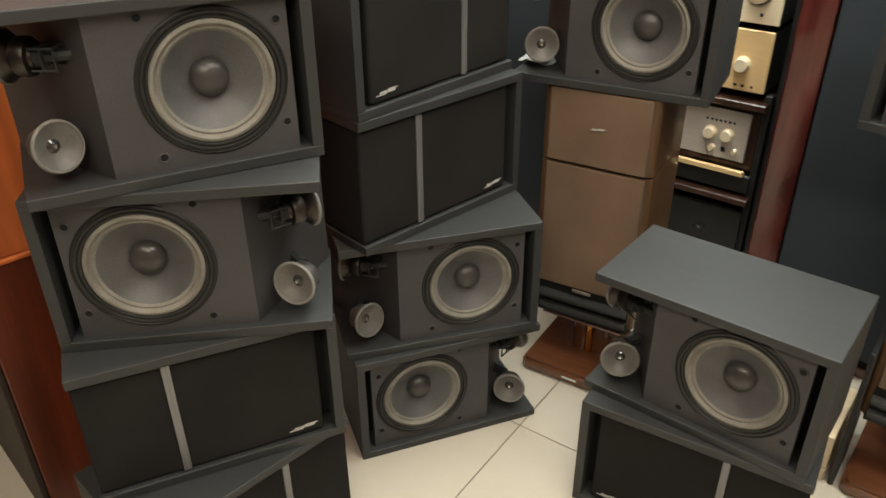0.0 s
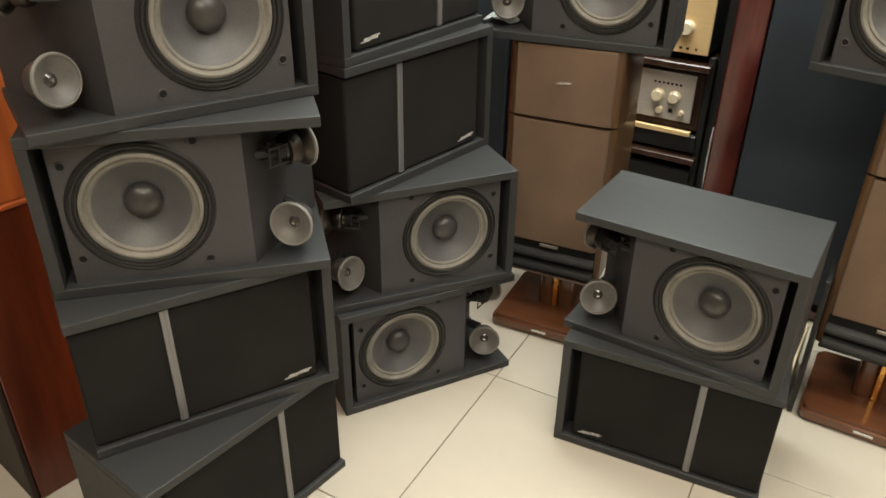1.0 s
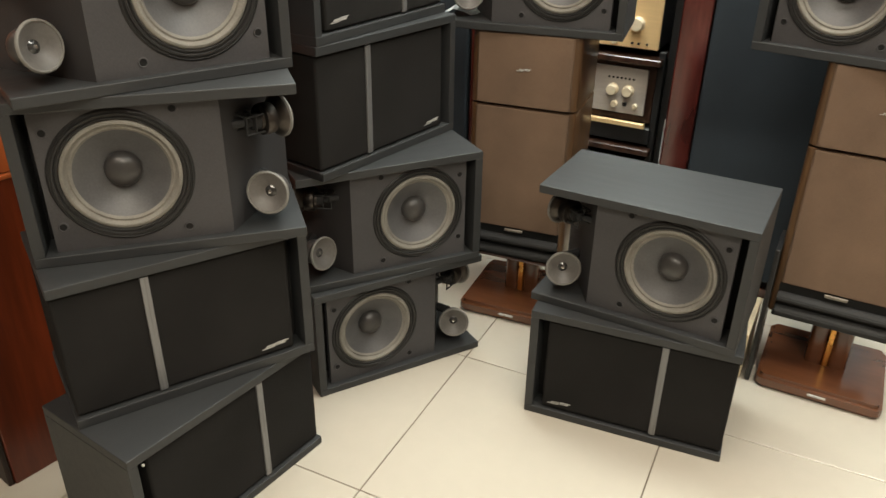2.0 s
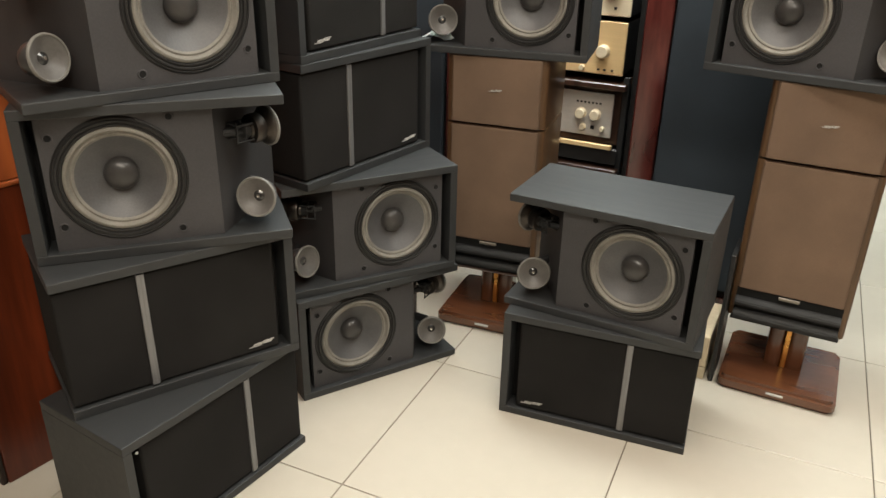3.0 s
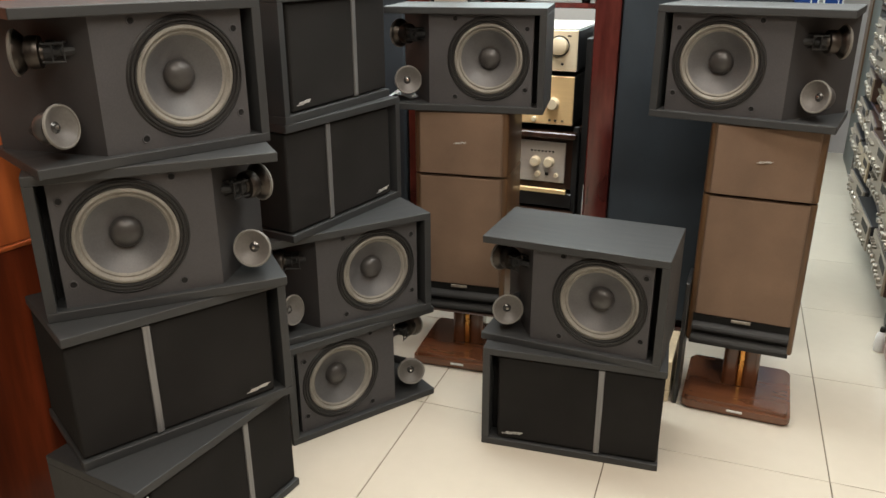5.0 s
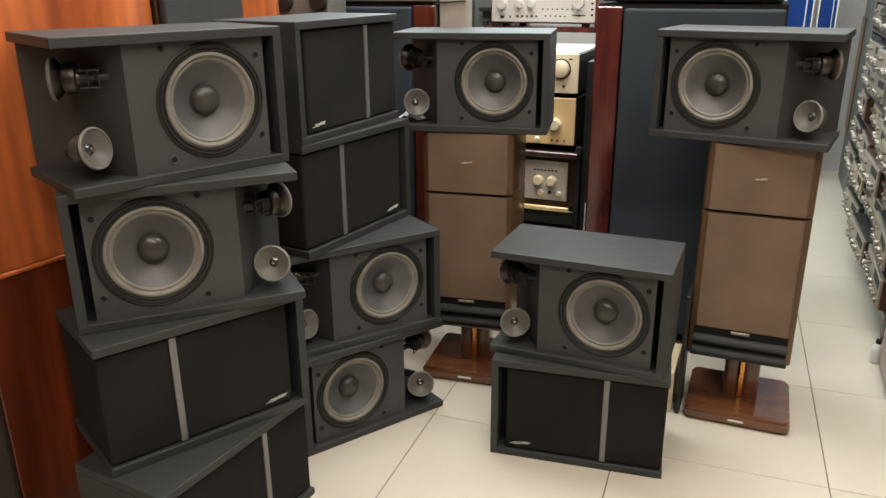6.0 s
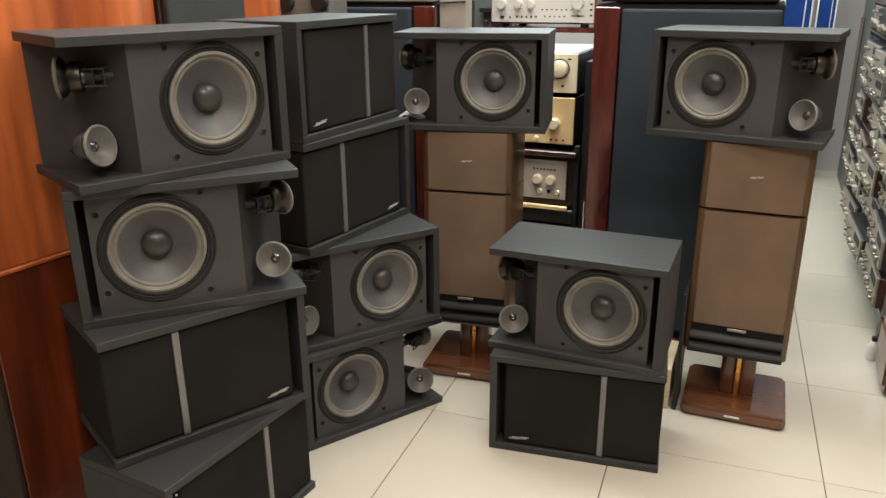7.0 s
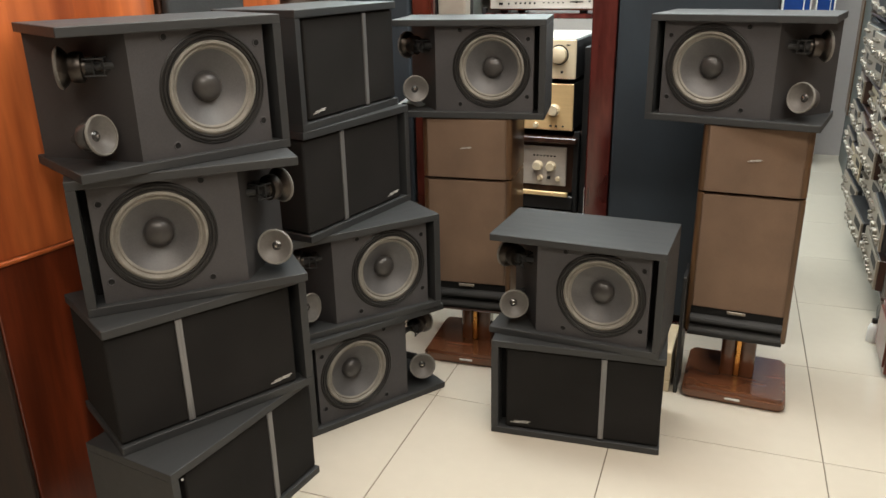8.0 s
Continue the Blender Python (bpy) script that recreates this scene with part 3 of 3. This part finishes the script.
    # things beside and behind the rack
    g = thing("loudspeaker_cabinet", "tall thin beige-grey enclosure panel standing beside a lacquered loudspeaker", "cabinet", pose(-1.015, 1.93, 0))
    part("body", box(0, 0.099, 0, 0.05, 0, 1.25, 0.006, 2), BEIGE, g)
    part("cord", rod((0.004, -0.005, 1.098), (0.095, -0.005, 1.103), 0.003), CASE, g)
    g = thing("pale_slab", "pale flat panel lying on a tall dark loudspeaker", "panel", pose(-1.41, 1.90, 1.0985))
    part("slab", box(0, 0.385, 0.004, 0.30, 0.004, 0.03, 0.003), BEIGE, g)
    # Black strip stands in for the shaded gap under the slab.
    part("felt_strip", box(0.01, 0.375, 0.01, 0.28, 0.0, 0.004), CASE, g)
    g = thing("flat_black_unit", "flat dark grey component lying on a tall loudspeaker", "component", pose(-0.478, 1.93, 1.0985))
    part("body", box(0, 0.505, 0, 0.30, 0.006, 0.065, 0.004), DULL, g)
    for x in (0.05, 0.45):
        part("foot", lathe([(0, 0), (0.014, 0), (0.014, 0.006), (0, 0.006)], pose(x, 0.04, 0), 12), CASE, g)
        part("foot", lathe([(0, 0), (0.014, 0), (0.014, 0.006), (0, 0.006)], pose(x, 0.26, 0), 12), CASE, g)
    g = thing("metal_locker", "green-grey metal enclosure with a dark bracket", "cabinet", pose(-1.330, 2.96, 0))
    part("body", box(0, 0.240, 0, 0.3, 0, 1.34, 0.004), GREEN_GREY, g)
    part("bracket", box(0.100, 0.216, -0.06, -0.001, 1.030, 1.048, 0.002), CASE, g)


def left_side():
    """Wooden cabinets and loudspeakers behind the near stack."""
    t = thing("wooden_chest", "low red-brown veneered chest with a polished top edge", "cabinet", pose(-1.335, 0.40, 0, 0, 0, 82))
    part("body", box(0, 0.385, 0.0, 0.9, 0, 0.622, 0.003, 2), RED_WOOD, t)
    part("end_panel", box(-0.012, -0.0005, 0.003, 0.9, 0, 0.612, 0.002), END_WOOD, t, "dark walnut end panel")
    # Orange on the red chest: the bright lit edge is painted in.
    part("top", box(-0.014, 0.388, -0.006, 0.9, 0.622, 0.632, 0.004, 3), ORANGE_WOOD, t, "polished top, its lit edge put into the orange colour")
    spec = [(0.385, 0.69, 0.634, ORANGE_WOOD, "tall orange wood veneer loudspeaker cabinet on the chest"),
            (0.800, 1.112, 0.0, ORANGE_WOOD, "tall orange wood veneer cabinet behind the stack"),
            (1.472, 1.690, 0.0, ORANGE_WOOD, "narrow orange wood veneer cabinet behind the stacks")]
    for y0, y1, z0, mt, label in spec:
        t = thing("tall_wooden_cabinet", label, "cabinet", pose(-1.475, y0, z0) if z0 == 0 else pose(-1.341, 0.385, z0, 0, 0, -8), group="tall wooden cabinets")
        # Darker side board also puts the shaded gap between cabinets into colour.
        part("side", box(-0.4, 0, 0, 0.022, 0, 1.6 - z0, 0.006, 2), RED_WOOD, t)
        part("front", prism([(0, 0.024)] + [((0.034 if z0 == 0 else 0.004) * math.sin(math.pi * i / 10), 0.024 + (y1 - y0 - 0.026) * i / 10) for i in range(1, 10)] + [(0, y1 - y0 - 0.002), (-0.4, y1 - y0 - 0.002), (-0.4, 0.024)], 0, 1.6 - z0), mt, t, "bowed orange veneer front", True)
    t = thing("grille_loudspeaker", "tall dark grey cloth-covered loudspeaker between wooden cabinets", "loudspeaker", pose(-1.45, 1.124, 0))
    part("cabinet", box(-0.4, -0.02, 0, 0.34, 0, 1.5, 0.004), DARK_WOOD, t)
    part("grille", box(-0.019, 0.004, 0.004, 0.336, 0.05, 1.49, 0.008, 3), mat("charcoal_cloth", (0.035, 0.036, 0.037), 0.9, bump=0.4, bscale=700), t, "charcoal cloth grille")
    t = thing("grey_equipment_case", "grey equipment case with two dark round handles", "case", pose(-1.512, 1.74, 0))
    part("body", box(0, 0.190, 0, 0.12, 0, 1.13, 0.006, 2), GREY_BOX, t)
    for x in (0.030, 0.158):
        part("handle", lathe([(0, 0.02), (0.026, 0.02), (0.03, 0.016), (0.03, 0.0)], pose(x, -0.0, 1.105, 90, 0, 0), 20), CASE, t, "dark round handle", True)


def pale_sheet():
    """A small crumpled sheet lying in the open end of a loudspeaker."""
    t = thing("crumpled_sheet", "small crumpled pale blue-white sheet in a loudspeaker end", "paper", pose(-0.957, 1.465, BZ1 - 0.010 + T + 0.0005, 0, 0, 11))
    bm = bmesh.new()
    rnd = random.Random(3)
    nx, ny = 7, 5
    grid = []
    for i in range(nx):
        row = []
        for j in range(ny):
            u, v = i / (nx - 1), j / (ny - 1)
            wdt = 1 - 0.55 * abs(2 * u - 1)
            z = 0.040 * max(0.0, 1 - abs(u - 0.45) * 2.6) * (0.4 + 0.6 * v) + rnd.uniform(0, 0.003)
            row.append(bm.verts.new((-0.018 + 0.085 * u, 0.10 + (v - 0.5) * 0.12 * wdt, z)))
        grid.append(row)
    for i in range(nx - 1):
        for j in range(ny - 1):
            bm.faces.new((grid[i][j], grid[i + 1][j], grid[i + 1][j + 1], grid[i][j + 1]))
    ext = bmesh.ops.extrude_face_region(bm, geom=bm.faces[:])
    for v in ext["geom"]:
        if isinstance(v, bmesh.types.BMVert):
            v.co.z += 0.0012
    part("sheet", bm, PAPER, t)


def side_clutter():
    t = thing("steel_cabinet", "grey-green steel cabinet with a brown edge beyond the shelves", "cabinet", pose(0.485, 4.12, 0))
    part("body", box(0, 0.5, 0.0, 0.62, 0, 1.35, 0.004), GREEN_GREY, t)
    part("edge_strip", box(-0.008, -0.001, 0.45, 0.62, 0.3, 0.95, 0.002), BROWN_WOOD, t, "red-brown edge strip")
    t = thing("upright_board", "thin dark upright board standing on the floor", "board", pose(-0.118, 1.50, 0))
    part("panel", box(0, 0.011, 0, 0.12, 0, 0.36, 0.002), CASE, t)
    t = thing("cream_carton", "small cream-coloured carton standing on the tiles", "box", pose(-0.175, 1.50, 0))
    part("lower_half", box(0, 0.045, 0, 0.2, 0, 0.035, 0.002), CREAM, t)
    part("upper_half", box(0, 0.045, 0, 0.2, 0.037, 0.125, 0.002), CREAM, t)
    for x0, x1 in ((0.05, 0.205), (0.228, 0.33)):
        t = thing("banner_stand", "tall blue display board with white edges near the far wall", "display board", pose(x0, 4.55, 0), group="blue display boards")
        part("board", box(0.008, x1 - x0 - 0.008, 0, 0.03, 0, 1.6, 0.003), BLUE, t)
        part("edge", box(0, 0.0075, -0.004, 0.034, 0, 1.6), WHITE, t)
        part("edge", box(x1 - x0 - 0.0075, x1 - x0, -0.004, 0.034, 0, 1.6), WHITE, t)
        part("edge", box((x1 - x0) * 0.72, (x1 - x0) * 0.76, -0.003, -0.0005, 0, 1.6), WHITE, t)


def receiver_template(face, case, label, seed, h=0.135):
    """A hi-fi receiver facing -x: origin at its front near corner, the front runs along y."""
    rnd = random.Random(seed)
    t = thing("stereo_receiver", label, "receiver", group="receivers on the side shelves")
    w, d = 0.42, 0.30
    part("case", box(0.008, d, 0, w, 0.01, h, 0.003), case, t)
    part("faceplate", box(0, 0.0085, 0.004, w - 0.004, 0.012, h - 0.002, 0.002), face, t, "aged brushed faceplate")
    y = 0.03
    while y < w - 0.03:
        r = rnd.choice((0.006, 0.008, 0.010, 0.016))
        part("knob", lathe([(0, 0.013), (r * 0.85, 0.013), (r, 0.010), (r, 0)], pose(0, y + r, 0.034 + rnd.uniform(0, 0.014), 0, -90, 0), 14), KNOB_METAL, t, smooth=True)
        y += 2 * r + rnd.uniform(0.012, 0.04)
    part("dial_window", box(-0.0015, 0.001, 0.03, rnd.uniform(0.15, 0.24), h * 0.62, h * 0.88), FACE_BLACK, t)
    for k in range(4):
        yy = 0.28 + k * 0.034
        part("switch", lathe([(0, 0.014), (0.006, 0.014), (0.007, 0)], pose(0, yy, h * 0.74, 0, -90, 0), 10), KNOB_METAL, t, smooth=True)
    for k in range(rnd.randint(3, 6)):
        yy = 0.05 + k * 0.05
        part("button", box(-0.006, 0.001, yy, yy + 0.014, 0.018, 0.026), KNOB_METAL, t)
    for y in (0.03, w - 0.03):
        for x in (0.04, d - 0.04):
            part("foot", lathe([(0, 0), (0.014, 0), (0.016, 0.012), (0, 0.012)], pose(x, y, 0), 10), CASE, t)
    return t


def right_shelves():
    x0 = 0.454
    levels = [0.10 + 0.137 * k for k in range(9)]
    for ys in (2.2, 3.14):
        t = thing("wall_shelf_unit", "open metal shelf unit crowded with stereo receivers", "shelf unit", pose(x0, ys, 0), group="side shelf units")
        for z in levels:
            part("shelf", box(0.012, 0.42, 0, 0.93, z - 0.012, z, 0.002), DARK_WOOD, t)
        for x in (0.03, 0.39):
            for y in (0.05, 0.86):
                part("caster", lathe([(0, -0.012), (0.024, -0.012), (0.027, -0.008), (0.027, 0.008), (0.024, 0.012), (0, 0.012)], pose(x, y, 0.028, 0, 90, 0), 16), CASE, t, "black rubber caster", True)
        for x in (0.015, 0.39):
            for y in (0.003, 0.905):
                part("post", box(x, x + 0.022, y, y + 0.022, 0.03, 1.9, 0.002), GREY_BOX, t)
    rnd = random.Random(4)
    kinds = [receiver_template(AGED, CASE, "silver-faced stereo receiver with a row of knobs", 1, 0.112), receiver_template(AGED, DARK_WOOD, "silver stereo receiver in a dark wooden case", 2, 0.118),
             receiver_template(AGED_GOLD, CASE, "champagne-faced stereo receiver with large knobs", 3, 0.105), receiver_template(FACE_BLACK, CASE, "black-faced stereo receiver with silver knobs", 5, 0.112),
             receiver_template(FACE_BLACK, DARK_WOOD, "black-faced stereo receiver in a wooden case", 8, 0.118)]
    for ys in (2.2, 3.14):
        for z in levels:
            for k in range(2):
                kd = kinds[rnd.choice((0, 0, 1, 1, 2, 2, 3, 4))]
                m = pose(x0 - 0.015 + rnd.uniform(-0.016, 0.040), ys + 0.028 + k * 0.445 + rnd.uniform(-0.006, 0.006), z, 0, 0, rnd.uniform(-3, 3))
                copy_thing(kd, m)
    for kd in kinds:
        for o in (*kd.children_recursive, kd):
            bpy.data.objects.remove(o)
    t = thing("wooden_case_amplifier", "amplifier in a red-brown wooden case on the floor by the shelves", "amplifier", pose(0.447, 1.80, 0))
    part("case", box(0.0, 0.36, 0, 0.22, 0.012, 0.17, 0.004, 2), RED_WOOD, t)
    part("faceplate", box(-0.006, 0.0, 0.015, 0.205, 0.03, 0.155, 0.001), RED_WOOD, t)
    for y in (0.03, 0.19):
        for x in (0.04, 0.32):
            part("foot", lathe([(0, 0), (0.014, 0), (0.016, 0.012), (0, 0.012)], pose(x, y, 0), 10), CASE, t)

    t = thing("plastic_bottle", "small white plastic bottle standing on the tiles by the shelves", "bottle", pose(0.440, 2.06, 0))
    part("body", lathe([(0, 0), (0.015, 0.0), (0.017, 0.004), (0.017, 0.045), (0.012, 0.060), (0.007, 0.065), (0, 0.065)], None, 18), WHITE, t, smooth=True)
    part("cap", lathe([(0.008, 0.0655), (0.009, 0.067), (0.008, 0.080), (0, 0.081)], None, 14), FACE_BLACK, t, "dark screw cap", True)


floor = room()
bookshelf_loudspeakers()
column_loudspeaker(pose(-0.886, 1.486, -0.010, 0, 0, 7.5))
column_loudspeaker(pose(-0.107, 1.535, 0.004, 0, 0, -0.5))
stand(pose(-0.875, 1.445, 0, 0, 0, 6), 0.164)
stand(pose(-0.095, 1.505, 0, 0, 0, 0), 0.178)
floor_loudspeaker(pose(-0.492, 1.92, 0), False, "large dark-grilled loudspeaker with burgundy lacquered post beside the rack")
floor_loudspeaker(pose(-1.553, 1.90, 0), True, "large dark-grilled loudspeaker with burgundy post behind the stacks")
rear_equipment()
left_side()
pale_sheet()
side_clutter()
right_shelves()

# floor tiles, turned a little against the speakers
TS, TURNED = 0.5120, 2.7
tile_mesh = mesh_of("tile", box(0.0012, TS - 0.0012, 0.0012, TS - 0.0012, -0.012, 0.0, 0.001), TILE)
base = pose(0.270, 1.290, 0, 0, 0, TURNED)
for i in range(-7, 3):
    for j in range(-10, 8):
        c = base @ Vector(((i + 0.5) * TS, (j + 0.5) * TS, 0))
        if RX0 - 0.1 < c.x < RX1 + 0.1 and RY0 - 0.1 < c.y < RY1 + 0.1:
            ob = new("tile", tile_mesh)
            ob.parent = floor
            ob.matrix_local = base @ pose(i * TS, j * TS, 0)
